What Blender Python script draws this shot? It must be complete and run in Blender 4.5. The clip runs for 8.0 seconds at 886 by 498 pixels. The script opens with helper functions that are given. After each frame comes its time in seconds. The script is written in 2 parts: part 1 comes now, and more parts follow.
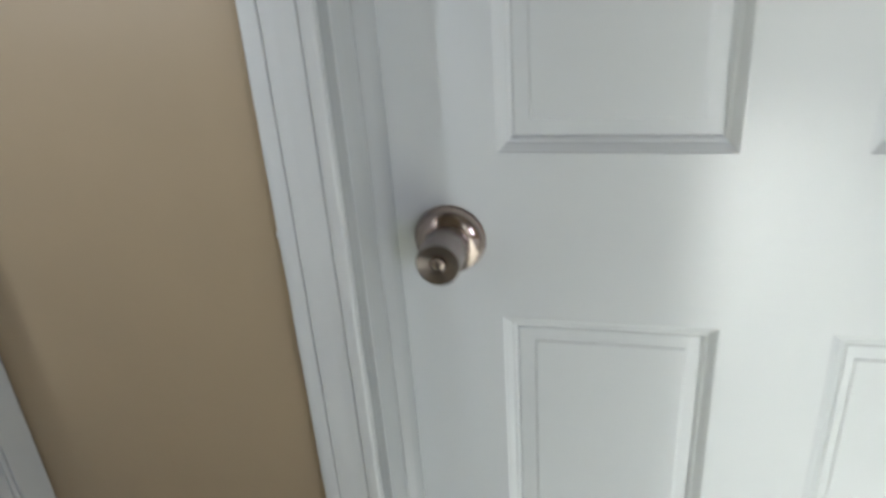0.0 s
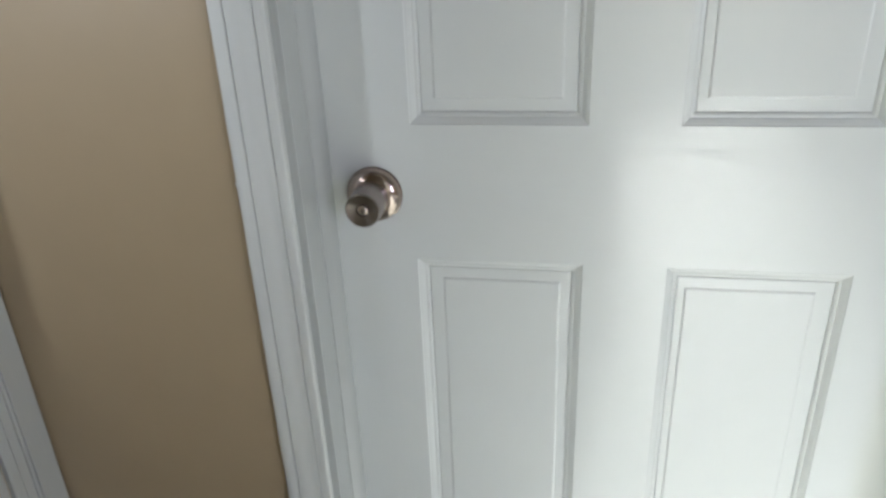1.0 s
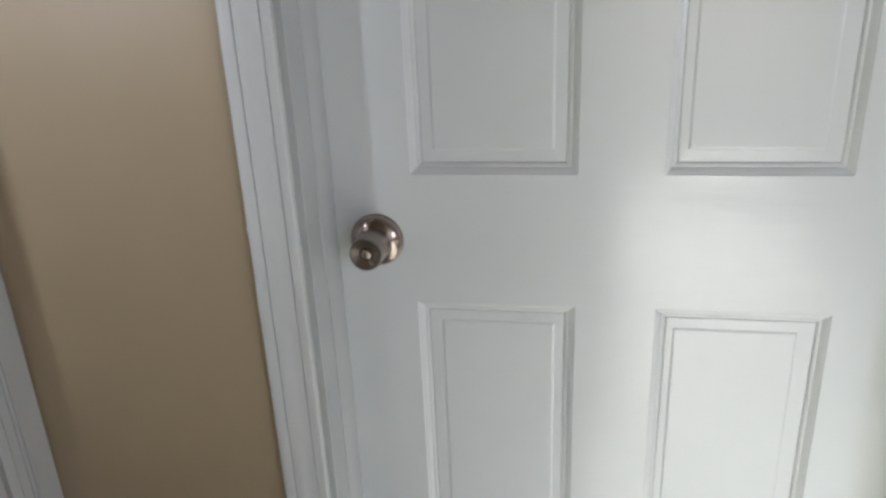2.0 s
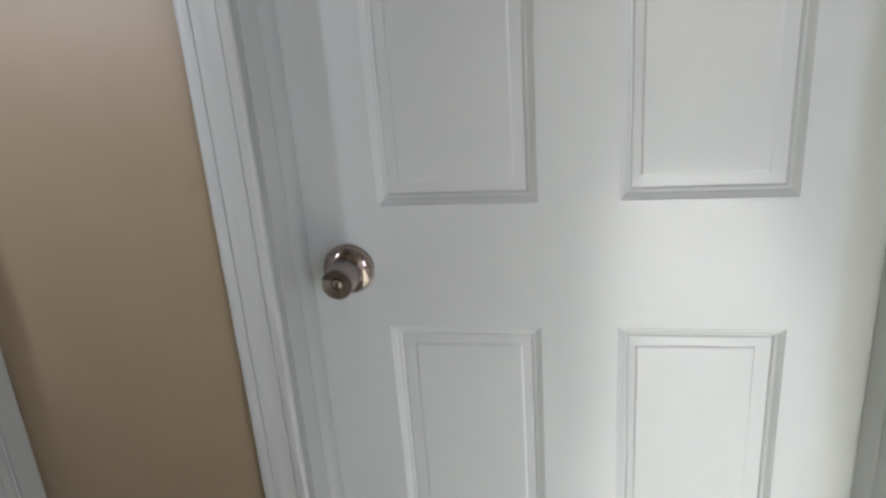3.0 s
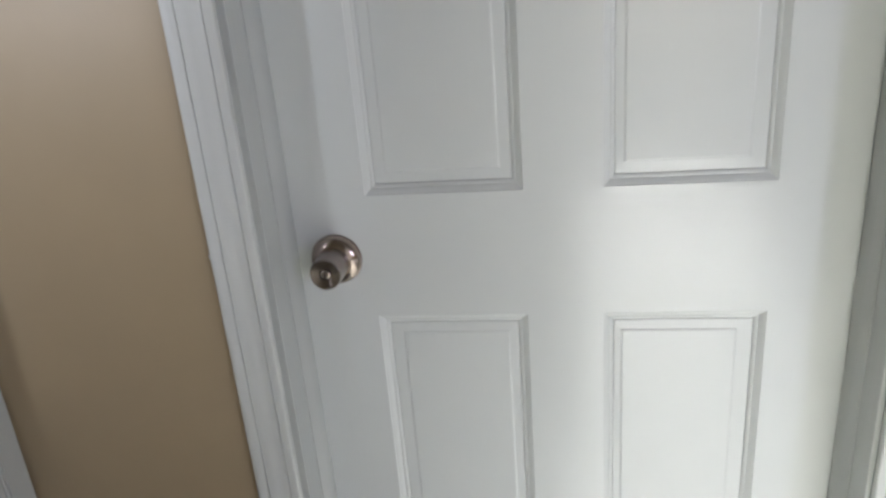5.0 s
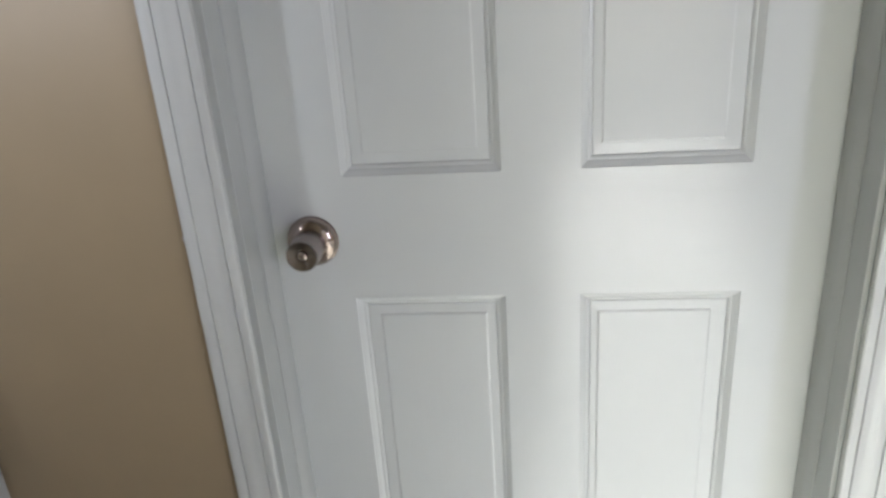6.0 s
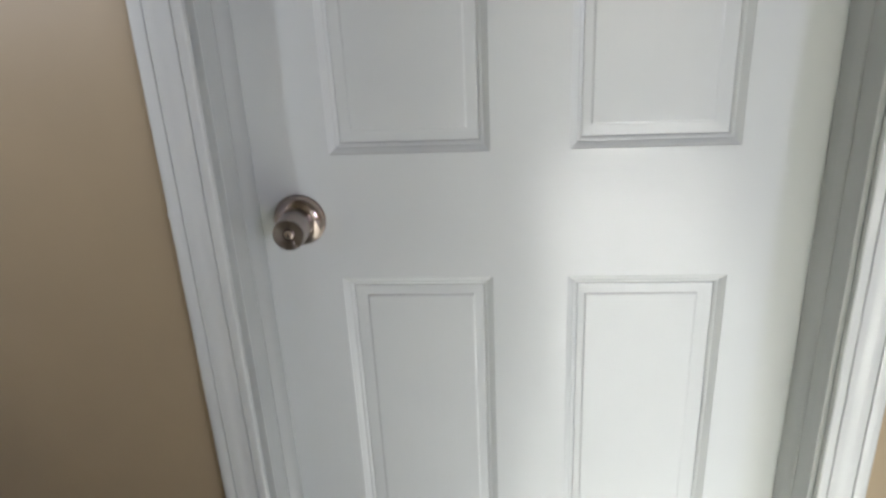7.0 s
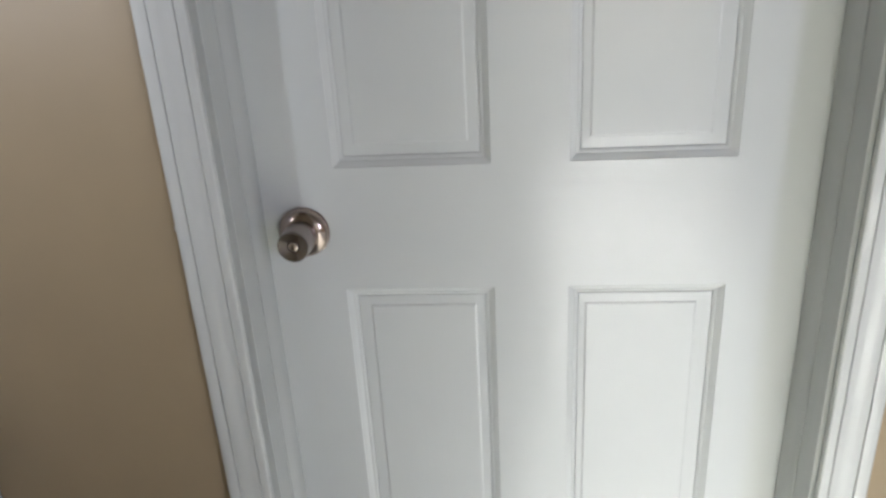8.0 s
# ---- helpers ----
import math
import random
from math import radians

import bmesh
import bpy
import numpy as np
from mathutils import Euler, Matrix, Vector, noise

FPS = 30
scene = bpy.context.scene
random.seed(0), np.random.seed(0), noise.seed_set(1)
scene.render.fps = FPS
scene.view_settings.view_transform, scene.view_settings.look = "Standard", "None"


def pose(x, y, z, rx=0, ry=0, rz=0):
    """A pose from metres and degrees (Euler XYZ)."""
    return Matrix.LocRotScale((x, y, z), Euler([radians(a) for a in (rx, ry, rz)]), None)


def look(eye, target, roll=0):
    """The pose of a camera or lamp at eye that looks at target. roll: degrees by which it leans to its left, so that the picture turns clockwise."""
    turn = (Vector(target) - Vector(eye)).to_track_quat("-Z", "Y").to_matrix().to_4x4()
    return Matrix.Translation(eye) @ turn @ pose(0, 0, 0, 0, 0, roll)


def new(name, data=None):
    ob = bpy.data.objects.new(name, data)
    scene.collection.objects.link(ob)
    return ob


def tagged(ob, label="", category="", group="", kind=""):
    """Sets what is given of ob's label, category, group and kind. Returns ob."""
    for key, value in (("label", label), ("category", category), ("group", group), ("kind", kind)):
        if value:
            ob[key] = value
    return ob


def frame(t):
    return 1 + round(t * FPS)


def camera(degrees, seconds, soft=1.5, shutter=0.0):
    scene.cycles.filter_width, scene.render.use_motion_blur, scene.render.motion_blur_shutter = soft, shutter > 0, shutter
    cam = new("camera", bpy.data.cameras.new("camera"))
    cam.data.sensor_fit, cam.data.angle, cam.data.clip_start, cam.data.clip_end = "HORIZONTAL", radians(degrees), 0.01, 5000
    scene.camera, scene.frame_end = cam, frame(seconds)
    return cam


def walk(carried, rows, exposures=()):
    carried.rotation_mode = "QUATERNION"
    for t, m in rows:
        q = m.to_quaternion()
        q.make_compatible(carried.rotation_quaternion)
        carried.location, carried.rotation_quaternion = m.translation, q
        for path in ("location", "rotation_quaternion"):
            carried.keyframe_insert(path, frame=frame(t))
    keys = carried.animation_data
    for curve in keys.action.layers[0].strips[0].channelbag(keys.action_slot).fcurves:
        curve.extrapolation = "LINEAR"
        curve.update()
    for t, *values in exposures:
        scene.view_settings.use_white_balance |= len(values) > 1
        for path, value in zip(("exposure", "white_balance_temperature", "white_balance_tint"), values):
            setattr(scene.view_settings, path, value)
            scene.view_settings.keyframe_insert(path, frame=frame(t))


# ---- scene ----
cam = camera(63.4, 8.0, soft=2.7, shutter=0.5)
PATH = [
    (0, (-0.179, -0.704, 1.282), (-0.622, 1.046, 0.42), -4.3),
    (0.1, (-0.129, -0.728, 1.266), (-0.629, 1.021, 0.435), -5.0),
    (0.2, (-0.069, -0.746, 1.253), (-0.646, 1.0, 0.467), -6.2),
    (0.3, (-0.072, -0.767, 1.275), (-0.573, 0.982, 0.444), -5.5),
    (0.4, (-0.044, -0.793, 1.294), (-0.588, 0.931, 0.438), -6.4),
    (0.5, (-0.076, -0.83, 1.296), (-0.544, 0.915, 0.437), -5.2),
    (0.6, (-0.06, -0.845, 1.304), (-0.554, 0.885, 0.43), -5.5),
    (0.8, (-0.069, -0.885, 1.307), (-0.471, 0.868, 0.431), -4.2),
    (1, (-0.079, -0.916, 1.294), (-0.42, 0.87, 0.461), -2.5),
    (1.2, (-0.058, -0.923, 1.296), (-0.403, 0.863, 0.464), -2.6),
    (1.5, (-0.066, -0.937, 1.302), (-0.43, 0.856, 0.494), -2.7),
    (1.7, (-0.076, -0.95, 1.298), (-0.429, 0.876, 0.56), -2.5),
    (2.8, (-0.014, -0.997, 1.332), (-0.37, 0.852, 0.658), -3.1),
    (3, (-0.011, -0.991, 1.338), (-0.362, 0.86, 0.667), -4.3),
    (3.2, (-0.005, -0.993, 1.361), (-0.346, 0.853, 0.67), -4.2),
    (3.5, (-0.001, -0.991, 1.352), (-0.323, 0.867, 0.687), -4.5),
    (3.8, (0.007, -0.991, 1.34), (-0.288, 0.872, 0.678), -4.0),
    (4, (-0.002, -0.987, 1.351), (-0.283, 0.862, 0.641), -3.2),
    (4.2, (-0.003, -1.002, 1.325), (-0.335, 0.854, 0.656), -4.0),
    (5.3, (-0.023, -1.005, 1.339), (-0.312, 0.846, 0.639), -4.9),
    (5.5, (-0.02, -1.006, 1.339), (-0.308, 0.845, 0.639), -4.7),
    (5.8, (-0.031, -1.001, 1.341), (-0.263, 0.847, 0.613), -4.1),
    (6, (-0.028, -1.003, 1.33), (-0.25, 0.842, 0.593), -4.0),
    (6.3, (-0.027, -1.003, 1.318), (-0.217, 0.843, 0.572), -2.9),
    (6.5, (-0.029, -1.005, 1.317), (-0.214, 0.84, 0.569), -2.7),
    (6.7, (-0.032, -1.0, 1.319), (-0.215, 0.832, 0.537), -3.0),
    (7, (-0.033, -1.006, 1.31), (-0.214, 0.837, 0.554), -2.9),
    (7.5, (-0.033, -1.009, 1.321), (-0.23, 0.832, 0.567), -3.3),
    (8, (-0.029, -1.018, 1.323), (-0.22, 0.83, 0.583), -3.3),
]
EXPOSURES = [(0.0, 2.70, 5720, 4.5), (0.8, 2.68, 5720, 4.5), (1.5, 2.57, 5790, 7), (2.9, 2.42, 5840, 9), (3.6, 2.48, 5840, 9), (8.0, 2.52, 5840, 9)]
walk(cam, [(t, look(eye, target, roll)) for t, eye, target, roll in PATH], EXPOSURES)

# ---- daylight ----
SUN_ELEVATION, SUN_TURN = radians(29), radians(-9.5)      # the sun stands behind the camera, low through the glazed door
world = bpy.data.worlds.new("sky")
scene.world = world
world.use_nodes = True
wn = world.node_tree.nodes
sky = wn.new("ShaderNodeTexSky")
sky.sky_type, sky.sun_disc = "NISHITA", False
sky.sun_elevation, sky.sun_rotation = SUN_ELEVATION, math.pi + SUN_TURN
world.node_tree.links.new(sky.outputs["Color"], wn["Background"].inputs["Color"])
wn["Background"].inputs["Strength"].default_value = 0.02

sun = new("sun", bpy.data.lights.new("sun", "SUN"))
sun.data.energy, sun.data.angle, sun.data.color = 3.4, radians(0.5), (1.0, 0.94, 0.83)
sun.matrix_world = look((-math.sin(SUN_TURN) * 9, -9, 9 * math.tan(SUN_ELEVATION)), (0, 0, 0))


def window_light(name, eye, target, width, height, watts, colour):
    ob = new(name, bpy.data.lights.new(name, "AREA"))
    ob.data.shape, ob.data.size, ob.data.size_y = "RECTANGLE", width, height
    ob.data.energy, ob.data.color = watts, colour
    ob.matrix_world = look(eye, target)
    return ob


# Plan of the place, metres: the door's face is y = 0, its middle x = 0.
WALL_Y = -0.094                # face of the wall round the door
END_X = -0.925                 # end wall of the hall
BACK_Y = -1.22                 # unseen wall added behind the camera to shade the door's left
OPEN_X = 0.09                  # where that wall ends and the bright room begins
ROOM_Y, ROOM_X = -3.9, 3.9     # far walls of the bright room
TOP = 2.42
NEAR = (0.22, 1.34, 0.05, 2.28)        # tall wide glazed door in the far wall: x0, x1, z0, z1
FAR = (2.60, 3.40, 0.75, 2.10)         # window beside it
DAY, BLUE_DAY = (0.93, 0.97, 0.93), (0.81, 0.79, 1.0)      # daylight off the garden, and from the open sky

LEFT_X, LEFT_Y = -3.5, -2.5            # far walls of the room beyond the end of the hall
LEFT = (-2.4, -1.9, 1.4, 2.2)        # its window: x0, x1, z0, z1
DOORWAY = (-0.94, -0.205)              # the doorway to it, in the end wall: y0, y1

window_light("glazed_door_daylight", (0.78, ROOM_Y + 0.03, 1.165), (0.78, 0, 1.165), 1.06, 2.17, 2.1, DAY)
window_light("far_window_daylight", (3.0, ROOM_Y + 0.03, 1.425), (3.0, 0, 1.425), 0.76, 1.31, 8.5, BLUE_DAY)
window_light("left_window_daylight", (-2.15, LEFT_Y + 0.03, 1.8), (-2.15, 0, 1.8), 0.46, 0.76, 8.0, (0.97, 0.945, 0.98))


# ---- materials ----
def material(name):
    m = bpy.data.materials.new(name)
    m.use_nodes = True
    return m, m.node_tree.nodes, m.node_tree.links, m.node_tree.nodes["Principled BSDF"]


def noise_tex(nodes, links, vector, scale, stretch=(1, 1, 1), detail=4.0, rough=0.55):
    mapping = nodes.new("ShaderNodeMapping")
    mapping.inputs["Scale"].default_value = stretch
    links.new(vector, mapping.inputs["Vector"])
    tex = nodes.new("ShaderNodeTexNoise")
    tex.inputs["Scale"].default_value = scale
    tex.inputs["Detail"].default_value = detail
    tex.inputs["Roughness"].default_value = rough
    links.new(mapping.outputs["Vector"], tex.inputs["Vector"])
    return tex.outputs["Fac"]


def ramp(nodes, links, fac, stops):
    r = nodes.new("ShaderNodeValToRGB")
    els = r.color_ramp.elements
    while len(els) < len(stops):
        els.new(0.5)
    for e, (at, c) in zip(els, stops):
        e.position, e.color = at, (c, c, c, 1) if isinstance(c, float) else (*c, 1)
    links.new(fac, r.inputs["Fac"])
    return r.outputs["Color"]


def bump(nodes, links, bsdf, layers):
    """Layers of (height, metres deep), one upon the other."""
    last = None
    for height, depth in layers:
        b = nodes.new("ShaderNodeBump")
        b.inputs["Strength"].default_value, b.inputs["Distance"].default_value = 1.0, depth
        links.new(height, b.inputs["Height"])
        if last:
            links.new(last, b.inputs["Normal"])
        last = b.outputs["Normal"]
    links.new(last, bsdf.inputs["Normal"])


def paint(name, light, dark, roughness, stretch, strokes=0.00004, waves=0.0002, specular=0.5, swell=62.0):
    """Brushed gloss paint: strokes along one way, slow waves, and a little soiling."""
    m, n, l, b = material(name)
    at = n.new("ShaderNodeNewGeometry").outputs["Position"]
    soil = noise_tex(n, l, at, 3.0, detail=6)
    l.new(ramp(n, l, soil, [(0.32, dark), (0.6, light)]), b.inputs["Base Color"])
    fine = noise_tex(n, l, at, 160.0, stretch, detail=3)
    slow = noise_tex(n, l, at, swell, stretch, detail=2)
    gloss = noise_tex(n, l, at, 60.0, stretch, detail=2)
    l.new(ramp(n, l, gloss, [(0.3, roughness - 0.01), (0.7, roughness + 0.01)]), b.inputs["Roughness"])
    b.inputs["Specular IOR Level"].default_value = specular
    bump(n, l, b, [(slow, waves), (fine, strokes)])
    return m


DOOR_UP = paint("door_paint_upright", (0.76, 0.775, 0.755), (0.73, 0.745, 0.73), 0.19, (1, 1, 0.12), specular=0.4)
DOOR_CROSS = paint("door_paint_cross", (0.76, 0.775, 0.755), (0.73, 0.745, 0.73), 0.18, (0.14, 1, 1), waves=0.0016, specular=0.42, swell=34.0)
TRIM_UP = paint("trim_paint", (0.76, 0.77, 0.74), (0.71, 0.72, 0.69), 0.24, (1, 1, 0.1), 0.00008, 0.0003)

TRIM_SHADE = paint("shaded_trim_paint", (0.56, 0.575, 0.56), (0.51, 0.525, 0.51), 0.24, (1, 1, 0.1), 0.00008, 0.0003)     # trim paint made darker: the jambs' shade is put into the colour


def wall_paint(name, light, dark, roughness=0.5):
    m, n, l, b = material(name)
    at = n.new("ShaderNodeNewGeometry").outputs["Position"]
    l.new(ramp(n, l, noise_tex(n, l, at, 2.2, detail=5), [(0.3, dark), (0.68, light)]), b.inputs["Base Color"])
    b.inputs["Roughness"].default_value = roughness
    bump(n, l, b, [(noise_tex(n, l, at, 14, detail=2), 0.0006), (noise_tex(n, l, at, 260, detail=3), 0.00018)])
    return m


BEIGE = wall_paint("beige_wall_paint", (0.46, 0.36, 0.225), (0.41, 0.322, 0.20), 0.42)
PALE = wall_paint("pale_cream_wall_paint", (0.46, 0.435, 0.37), (0.43, 0.405, 0.34), 0.6)
CEILING = wall_paint("tan_ceiling_paint", (0.25, 0.24, 0.215), (0.22, 0.21, 0.19), 0.8)


def floor_material():
    m, n, l, b = material("pale_grey_floor_boards")
    at = n.new("ShaderNodeNewGeometry").outputs["Position"]
    grain = noise_tex(n, l, at, 18, (0.1, 1, 1), detail=8)
    l.new(ramp(n, l, grain, [(0.3, (0.45, 0.46, 0.425)), (0.7, (0.55, 0.56, 0.52))]), b.inputs["Base Color"])
    b.inputs["Roughness"].default_value = 0.47
    b.inputs["Specular IOR Level"].default_value = 0.5
    bump(n, l, b, [(grain, 0.0003)])
    return m


OAK = floor_material()


def metal(name, colour, roughness, aniso=0.0, axis="Y"):
    m, n, l, b = material(name)
    b.inputs["Metallic"].default_value = 1.0
    b.inputs["Base Color"].default_value = (*colour, 1)
    at = n.new("ShaderNodeTexCoord").outputs["Object"]
    l.new(ramp(n, l, noise_tex(n, l, at, 70, detail=4), [(0.3, roughness - 0.02), (0.7, roughness + 0.03)]), b.inputs["Roughness"])
    if aniso:
        t = n.new("ShaderNodeTangent")
        t.direction_type, t.axis = "RADIAL", axis
        l.new(t.outputs["Tangent"], b.inputs["Tangent"])
        b.inputs["Anisotropic"].default_value, b.inputs["Anisotropic Rotation"].default_value = aniso, 0.25
    return m


NICKEL = metal("brushed_nickel", (0.37, 0.325, 0.30), 0.24, 0.9)
POLISHED = metal("polished_nickel", (0.42, 0.345, 0.30), 0.15, 0.85)
BRASS = metal("worn_cylinder_metal", (0.62, 0.53, 0.46), 0.25)
DARK = metal("dark_slot_metal", (0.05, 0.045, 0.04), 0.5)


# ---- building helpers ----
def mesh_object(name, bm, mat, parent=None, label="", smooth=False):
    bmesh.ops.recalc_face_normals(bm, faces=bm.faces)
    me = bpy.data.meshes.new(name)
    bm.to_mesh(me)
    bm.free()
    me.materials.append(mat)
    if smooth:
        for p in me.polygons:
            p.use_smooth = True
        me.set_sharp_from_angle(angle=radians(35))
    ob = new(name, me)
    ob.parent = parent
    return tagged(ob, label)


def part(name, bm, mat, parent, label="", smooth=False):
    return mesh_object(name, bm, mat, parent, label, smooth)


def thing(name, label, category, kind="", at=(0, 0, 0)):
    ob = new(name)
    ob.location = at
    return tagged(ob, label, category, kind=kind)


def box(x0, x1, y0, y1, z0, z1, bevel=0.0, bm=None):
    bm = bm or bmesh.new()
    m = Matrix.Translation(((x0 + x1) / 2, (y0 + y1) / 2, (z0 + z1) / 2)) @ Matrix.Diagonal((x1 - x0, y1 - y0, z1 - z0, 1))
    made = bmesh.ops.create_cube(bm, size=1, matrix=m)["verts"]
    if bevel:
        edges = {e for v in made for e in v.link_edges}
        bmesh.ops.bevel(bm, geom=list(edges), offset=bevel, segments=2, affect="EDGES", profile=0.6)
    return bm


def wall_with_holes(axis, at, thick, span, height, *holes):
    """A wall in the plane axis = at, thick to the far side; holes: u0, u1, z0, z1, in order along the wall."""
    bm = bmesh.new()
    u, u1 = span
    cells = []
    for a, b, c, d in holes:
        cells += [(u, a, 0.0, height), (a, b, d, height)] + ([(a, b, 0.0, c)] if c > 0 else [])
        u = b
    cells.append((u, u1, 0.0, height))
    for a, b, c, d in cells:
        if axis == "y":
            box(a, b, min(at, at + thick), max(at, at + thick), c, d, bm=bm)
        else:
            box(min(at, at + thick), max(at, at + thick), a, b, c, d, bm=bm)
    bmesh.ops.remove_doubles(bm, verts=bm.verts, dist=0.0005)
    return bm


def moulding(profile, length_at, place, steps, wobble=0.0, seed=1):
    """A long strip: profile of (s, d) carried from one end to the other; length_at(s) gives both ends, place(s, d, u) the point."""
    rng = random.Random(seed)
    bm = bmesh.new()
    rows = []
    for i in range(steps + 1):
        f = i / steps
        push = rng.uniform(-wobble, wobble) if 0 < i < steps else 0.0
        row = []
        for k, (s, d) in enumerate(profile):
            a, b = length_at(s)
            ds = push + (rng.uniform(-wobble, wobble) * 0.5 if 0 < i < steps else 0.0)
            row.append(bm.verts.new(place(s + ds, d + (rng.uniform(-wobble, wobble) * 0.4 if d > 0 else 0.0), a + (b - a) * f)))
        rows.append(row)
    n = len(profile)
    for r0, r1 in zip(rows, rows[1:]):
        for k in range(n):
            bm.faces.new((r0[k], r0[(k + 1) % n], r1[(k + 1) % n], r1[k]))
    bm.faces.new(rows[0])
    bm.faces.new(rows[-1][::-1])
    return bm


def turned(profile, rings=64):
    """A body turned round the y axis from (radius, y) pairs; ends are closed where the radius is 0."""
    bm = bmesh.new()
    rows = []
    for r, y in profile:
        if r < 1e-6:
            rows.append([bm.verts.new((0, y, 0))])
        else:
            rows.append([bm.verts.new((r * math.cos(2 * math.pi * k / rings), y, r * math.sin(2 * math.pi * k / rings))) for k in range(rings)])
    for a, b in zip(rows, rows[1:]):
        for k in range(rings):
            j = (k + 1) % rings
            if len(a) == 1:
                bm.faces.new((a[0], b[k], b[j]))
            elif len(b) == 1:
                bm.faces.new((a[k], a[j], b[0]))
            else:
                bm.faces.new((a[k], a[j], b[j], b[k]))
    return bm


# ---- walls, floor, ceiling ----
FRAME_X, HEAD_Z = 0.436, 2.07          # rough opening of the door in its wall


def setting(name, bm, mat, label, category):
    return tagged(mesh_object(name, bm, mat), label, category, kind="structure")


setting("wall_north", wall_with_holes("y", WALL_Y, 0.135, (END_X - 0.1, ROOM_X + 0.12), TOP, (-FRAME_X, FRAME_X, 0.0, HEAD_Z)),
        BEIGE, "beige eggshell painted wall round the white door", "wall")
setting("wall_west", wall_with_holes("x", END_X, -0.1, (BACK_Y - 0.1, WALL_Y), TOP, (*DOORWAY, 0.0, 2.06)),
        BEIGE, "beige painted end wall of the hall", "wall")
setting("wall_left_north", box(LEFT_X, END_X - 0.1, WALL_Y, WALL_Y + 0.135, 0, TOP), PALE, "pale painted wall beyond the hall", "wall")
setting("wall_left_west", box(LEFT_X - 0.1, LEFT_X, LEFT_Y, WALL_Y + 0.135, 0, TOP), PALE, "pale painted far wall", "wall")
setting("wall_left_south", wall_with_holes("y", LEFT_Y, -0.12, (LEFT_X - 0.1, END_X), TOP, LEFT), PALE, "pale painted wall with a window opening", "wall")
setting("wall_left_east", box(END_X - 0.1, END_X, LEFT_Y, BACK_Y - 0.1, 0, TOP), PALE, "pale painted wall beside the hall", "wall")
# unseen half wall, added to keep the left window's light off the low wall
setting("shading_half_wall", box(-2.2, -1.2, -1.45, -1.35, 0, 1.38), PALE, "half-height pale wall, added unseen to shade the lower hall wall", "wall")
# light blocker: its end throws the soft shade edge down the door
setting("shading_wall_south", box(END_X, OPEN_X, BACK_Y - 0.1, BACK_Y, 0, TOP), PALE, "pale wall behind the camera, added unseen to shade the door's left", "wall")
setting("wall_room_west", box(OPEN_X - 0.1, OPEN_X, ROOM_Y, BACK_Y - 0.1, 0, TOP), PALE, "pale painted side wall of the bright room", "wall")
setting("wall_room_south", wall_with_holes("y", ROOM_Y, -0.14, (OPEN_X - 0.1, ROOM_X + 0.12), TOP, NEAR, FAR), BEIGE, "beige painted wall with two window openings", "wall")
setting("wall_east", box(ROOM_X, ROOM_X + 0.12, ROOM_Y, WALL_Y, 0, TOP), BEIGE, "beige painted side wall of the bright room", "wall")


def slab_of_plan(z0, z1):
    """Hall and bright room together, one slab."""
    bm = box(END_X - 0.1, OPEN_X - 0.1, BACK_Y - 0.1, 0.3, z0, z1)
    box(OPEN_X - 0.1, ROOM_X + 0.12, ROOM_Y - 0.14, 0.3, z0, z1, bm=bm)
    box(LEFT_X - 0.1, END_X - 0.1, LEFT_Y - 0.12, 0.3, z0, z1, bm=bm)
    return bm


setting("floor", slab_of_plan(-0.1, 0), OAK, "pale grey painted wooden floor of hall and rooms", "floor")
setting("ceiling", slab_of_plan(TOP, TOP + 0.1), CEILING, "dull tan painted plaster ceiling", "ceiling")

# ---- the door frame: jambs, stops, casings ----
JAMB, REVEAL = 0.418, 0.0045
door_frame = thing("trim", "white gloss painted door frame with moulded casing", "door frame", "structure")
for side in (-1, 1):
    part("jamb", box(*sorted((side * JAMB, side * (FRAME_X - 0.0005))), WALL_Y, 0.041, 0, 2.05, 0.0015), TRIM_SHADE, door_frame)
part("jamb", box(-JAMB, JAMB, WALL_Y, 0.041, 2.032, 2.05, 0.0), TRIM_SHADE, door_frame)

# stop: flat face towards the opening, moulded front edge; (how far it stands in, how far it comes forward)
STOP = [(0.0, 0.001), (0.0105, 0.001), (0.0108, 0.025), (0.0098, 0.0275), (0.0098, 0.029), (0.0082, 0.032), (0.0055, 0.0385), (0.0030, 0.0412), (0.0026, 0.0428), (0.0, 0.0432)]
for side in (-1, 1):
    part("stop", moulding(STOP, lambda s: (0.0, 2.031), lambda s, d, u, k=side: (k * (JAMB - s), -d, u), 60, 0.00018, 5 + side), TRIM_SHADE, door_frame, smooth=True)
part("stop", box(-JAMB + 0.011, JAMB - 0.011, -0.043, -0.001, 2.021, 2.032), TRIM_SHADE, door_frame)

# casing: thin at the opening, thick outside; (metres from the inner edge, thickness)
CASING = [(0.0016, 0.0), (0.0016, 0.0014), (0.0, 0.0020), (0.0, 0.0115), (0.0018, 0.0130), (0.0130, 0.0134), (0.0135, 0.0100), (0.0147, 0.0100), (0.0153, 0.0136),
          (0.0235, 0.0132), (0.0300, 0.0136), (0.0350, 0.0152), (0.0385, 0.0158), (0.0482, 0.0158), (0.0487, 0.0118), (0.0499, 0.0118),
          (0.0505, 0.0162), (0.0580, 0.0176), (0.0660, 0.0176), (0.0680, 0.0162), (0.0688, 0.0)]
INNER = {-1: -JAMB - 0.0108, 1: JAMB + REVEAL + 0.003}
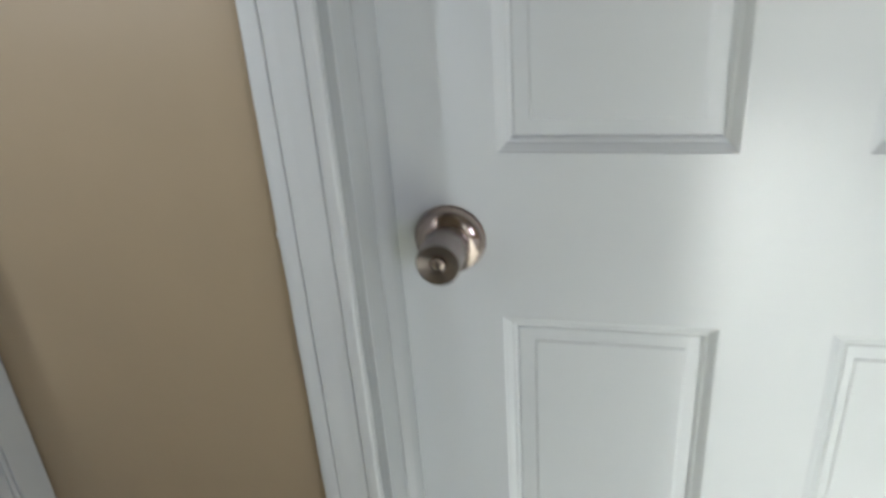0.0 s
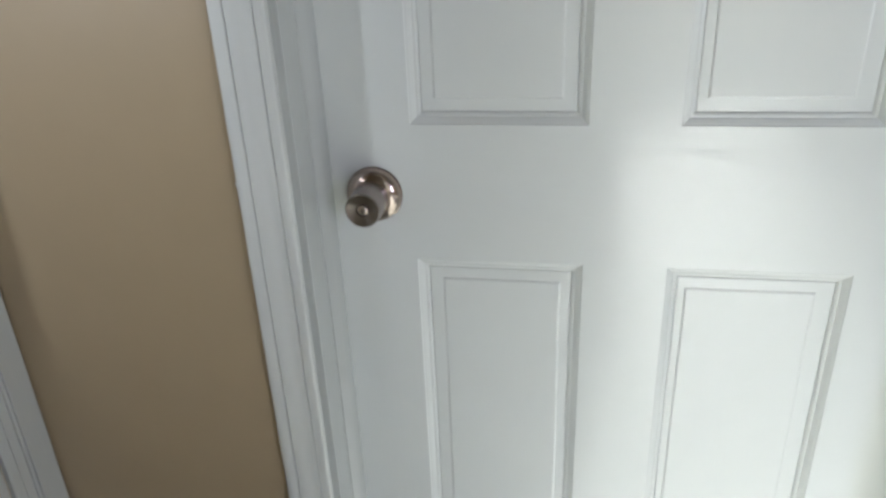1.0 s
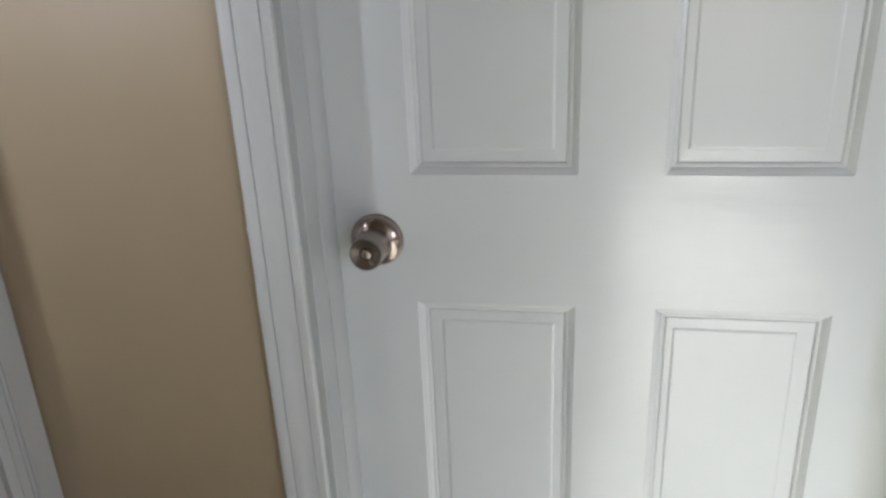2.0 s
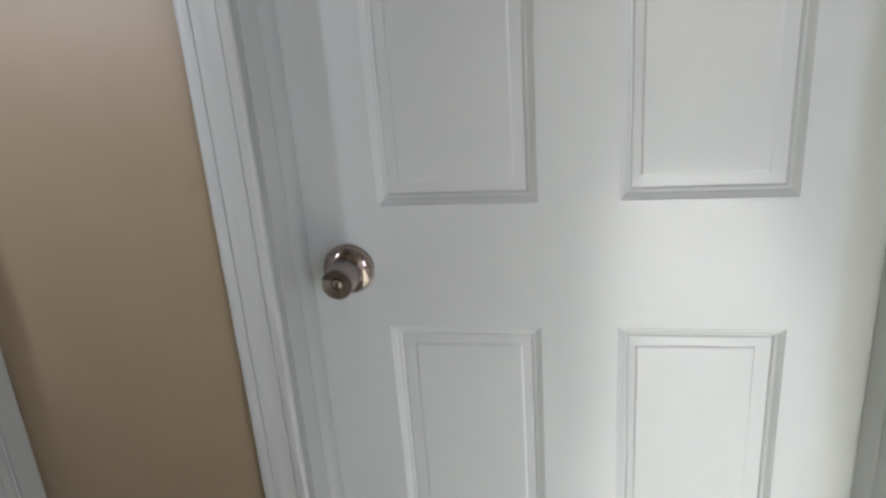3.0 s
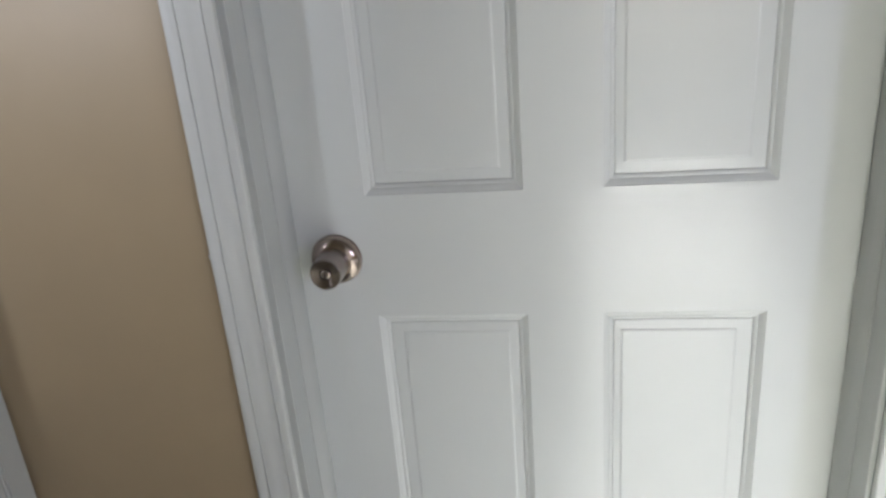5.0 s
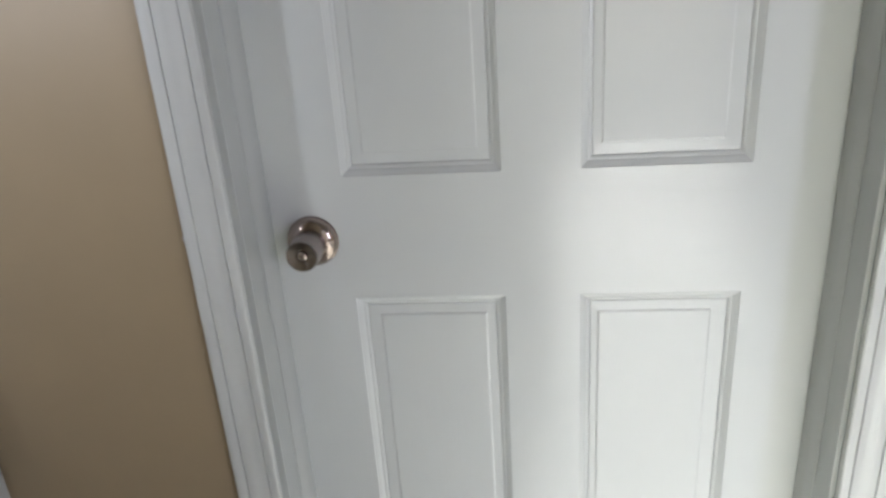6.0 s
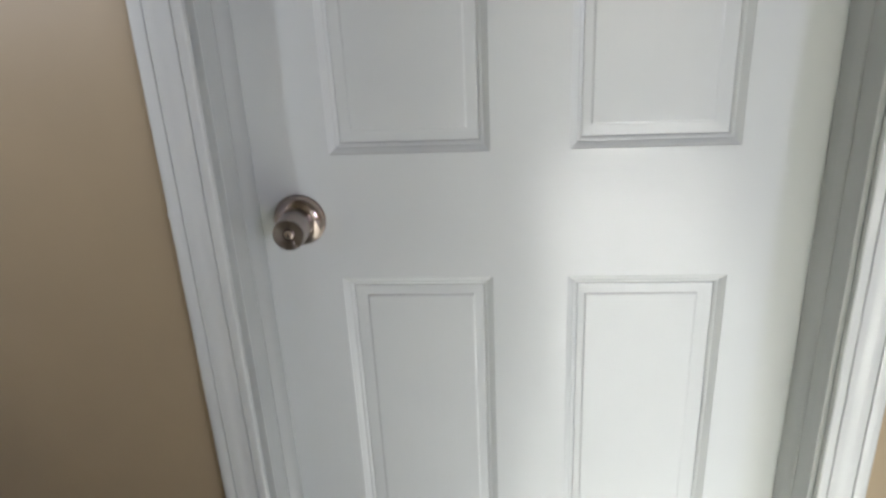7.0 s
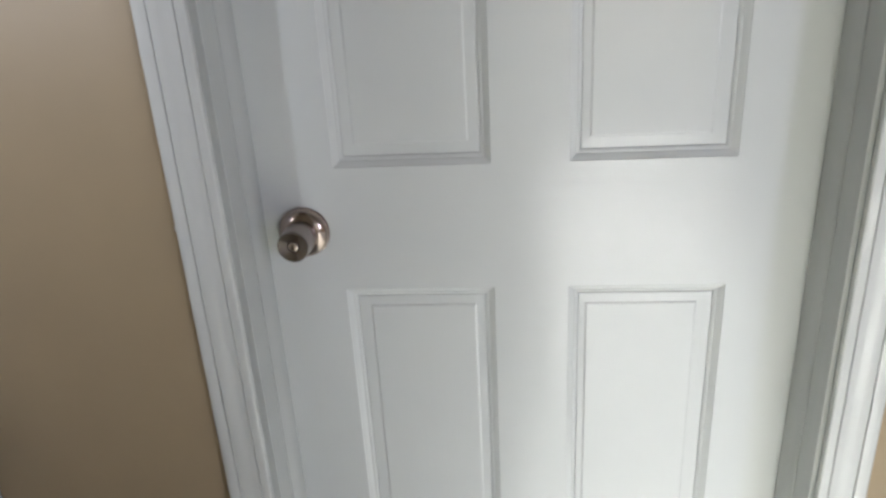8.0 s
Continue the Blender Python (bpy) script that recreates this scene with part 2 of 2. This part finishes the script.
for side in (-1, 1):
    part("casing", moulding(CASING, lambda s: (0.0, 2.036 + s), lambda s, d, u, k=side: (INNER[k] + k * s, WALL_Y - d, u), 70, 0.00025, 11 + side),
         TRIM_UP, door_frame, smooth=True)
part("casing", moulding(CASING, lambda s: (INNER[-1] - s, INNER[1] + s), lambda s, d, u: (u, WALL_Y - d, 2.036 + s), 30, 0.0002, 21), TRIM_UP, door_frame, smooth=True)

# a blob of old paint on the outer edge of the casing
blob = bmesh.new()
bmesh.ops.create_icosphere(blob, subdivisions=3, radius=1.0)
for v in blob.verts:
    v.co *= 1 + 0.25 * noise.noise(v.co * 1.7)
    v.co = Vector((INNER[-1] - 0.0688 + v.co.x * 0.0022, WALL_Y - 0.012 + v.co.y * 0.0035, 0.997 + v.co.z * 0.0055))
part("paint_drip", blob, TRIM_UP, door_frame, "dried blob of white paint", True)

# ---- the door: six raised panels in stiles and rails ----
HALF, THICK = 0.4155, 0.035
BOTTOM, DOOR_TOP = 0.012, 2.028
COLS = ((-0.292, -0.057), (0.057, 0.292))
ROWS = ((0.245, 0.850), (1.048, 1.635), (1.745, 1.925))
door = thing("door_1", "closed white gloss painted six-panel wooden door", "door", "structure")
for x0, x1 in ((-HALF, COLS[0][0]), (COLS[1][1], HALF)):
    part("stile", box(x0, x1, 0, THICK, BOTTOM, DOOR_TOP), DOOR_UP, door)
edges = [BOTTOM, *[z for row in ROWS for z in row], DOOR_TOP]
for z0, z1 in zip(edges[::2], edges[1::2]):
    part("rail", box(COLS[0][0], COLS[1][1], 0, THICK, z0, z1), DOOR_CROSS, door)
for z0, z1 in ROWS:
    part("mullion", box(COLS[0][1], COLS[1][0], 0, THICK, z0, z1), DOOR_UP, door)

# the sticking round each panel, from the face inwards: (in from the edge, deep)
STICKING = [(0.0, 0.0), (0.0011, 0.0015), (0.0032, 0.0023), (0.0068, 0.0046), (0.0088, 0.0061), (0.0092, 0.0070), (0.0099, 0.0070), (0.0103, 0.0066), (0.0128, 0.0072),
            (0.0150, 0.0089), (0.0155, 0.0108), (0.0162, 0.0108), (0.0165, 0.0093)]
# the loose panel: bevel up to a raised field, which sits a little off the middle
FIELD = [(0.0165, 0.0093), (0.0172, 0.0087), (0.0325, 0.0083), (0.0331, 0.0075), (0.0340, 0.0073), (0.0346, 0.0068), (0.0362, 0.0066)]


def ringed(x0, x1, z0, z1, profile, close, shift=0.0):
    bm = bmesh.new()
    rows = []
    for s, d in profile:
        k = shift if s > 0.02 else 0.0
        rows.append([bm.verts.new((x, d, z)) for x, z in ((x0 + s + k, z0 + s), (x1 - s + k, z0 + s), (x1 - s + k, z1 - s), (x0 + s + k, z1 - s))])
    for a, b in zip(rows, rows[1:]):
        for k in range(4):
            bm.faces.new((a[k], a[(k + 1) % 4], b[(k + 1) % 4], b[k]))
    if close:
        bm.faces.new(rows[-1])
        back = [bm.verts.new((x, THICK, z)) for x, z in ((x0, z0), (x1, z0), (x1, z1), (x0, z1))]
        for k in range(4):
            bm.faces.new((rows[0][k], back[k], back[(k + 1) % 4], rows[0][(k + 1) % 4]))
        bm.faces.new(back[::-1])
    return bm


SHIFTS = {(0, 0): 0.003, (1, 0): -0.006, (0, 1): 0.0, (1, 1): -0.004, (0, 2): 0.0, (1, 2): 0.0}
for r, (z0, z1) in enumerate(ROWS):
    for c, (x0, x1) in enumerate(COLS):
        panel = part("panel", ringed(x0, x1, z0, z1, FIELD, True, SHIFTS[c, r]), DOOR_UP, door)
        part("panel_moulding", ringed(x0, x1, z0, z1, STICKING, False), DOOR_UP, panel)

# ---- the knob ----
KNOB = (-0.3475, 0.0, 0.949)
knob = part("door_knob", turned([(0.0, -0.018), (0.0240, -0.0180), (0.0246, -0.030), (0.0246, -0.042), (0.0241, -0.056), (0.0238, -0.0640), (0.0234, -0.0664),
                            (0.0224, -0.0676), (0.0212, -0.0674), (0.0150, -0.0655), (0.0092, -0.0645), (0.0090, -0.056), (0.0, -0.056)]),
            NICKEL, door, "brushed nickel door knob with a keyhole", True)
knob.location = KNOB
part("rose", turned([(0.0, 0.0), (0.0398, 0.0), (0.0402, -0.0022), (0.0394, -0.0036), (0.0388, -0.0040), (0.0385, -0.0075), (0.0376, -0.0108), (0.0360, -0.0136),
                     (0.0335, -0.0158), (0.0305, -0.0174), (0.0275, -0.0186), (0.0235, -0.0197), (0.0, -0.0200)]),
     POLISHED, knob, "", True)
cylinder = part("lock_cylinder", turned([(0.0, -0.056), (0.0076, -0.056), (0.0077, -0.0652), (0.0070, -0.0664), (0.0052, -0.0674), (0.0, -0.0678)], 40), BRASS, knob, "worn coppery lock cylinder", True)
part("key_slot", box(-0.0006, 0.0006, -0.0683, -0.0660, -0.0038, 0.0038), DARK, cylinder)

# ---- the cased opening in the end wall ----
end_frame = thing("trim", "white painted casing of an open doorway in the hall corner", "door frame", "structure")
END_CASING = [(0.0, 0.0), (0.0, 0.009), (0.002, 0.0105), (0.016, 0.0110), (0.0165, 0.0092), (0.0185, 0.0092), (0.019, 0.0112), (0.033, 0.0125), (0.0335, 0.0102),
              (0.0352, 0.0102), (0.036, 0.0135), (0.0385, 0.0146), (0.041, 0.0135), (0.0415, 0.0112), (0.0432, 0.0112), (0.044, 0.0148),
              (0.086, 0.0165), (0.0885, 0.0145), (0.0890, 0.0)]
# this corner's shade is painted in too, by the darkened trim colour
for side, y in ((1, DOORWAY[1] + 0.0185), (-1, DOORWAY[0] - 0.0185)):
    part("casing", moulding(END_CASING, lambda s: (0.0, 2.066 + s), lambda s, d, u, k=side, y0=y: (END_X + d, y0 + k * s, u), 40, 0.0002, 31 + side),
         TRIM_SHADE, end_frame, smooth=True)
part("casing", moulding(END_CASING, lambda s: (DOORWAY[0] - 0.0185 - s, DOORWAY[1] + 0.0185 + s), lambda s, d, u: (END_X + d, u, 2.066 + s), 20, 0.0002, 41), TRIM_SHADE, end_frame, smooth=True)
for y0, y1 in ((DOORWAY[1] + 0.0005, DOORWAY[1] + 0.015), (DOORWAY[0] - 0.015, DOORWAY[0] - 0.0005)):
    part("jamb", box(END_X - 0.112, END_X + 0.004, y0, y1, 0, 2.06, 0.003), TRIM_SHADE, end_frame)
part("jamb", box(END_X - 0.112, END_X + 0.004, DOORWAY[0], DOORWAY[1], 2.045, 2.06, 0.0), TRIM_SHADE, end_frame)
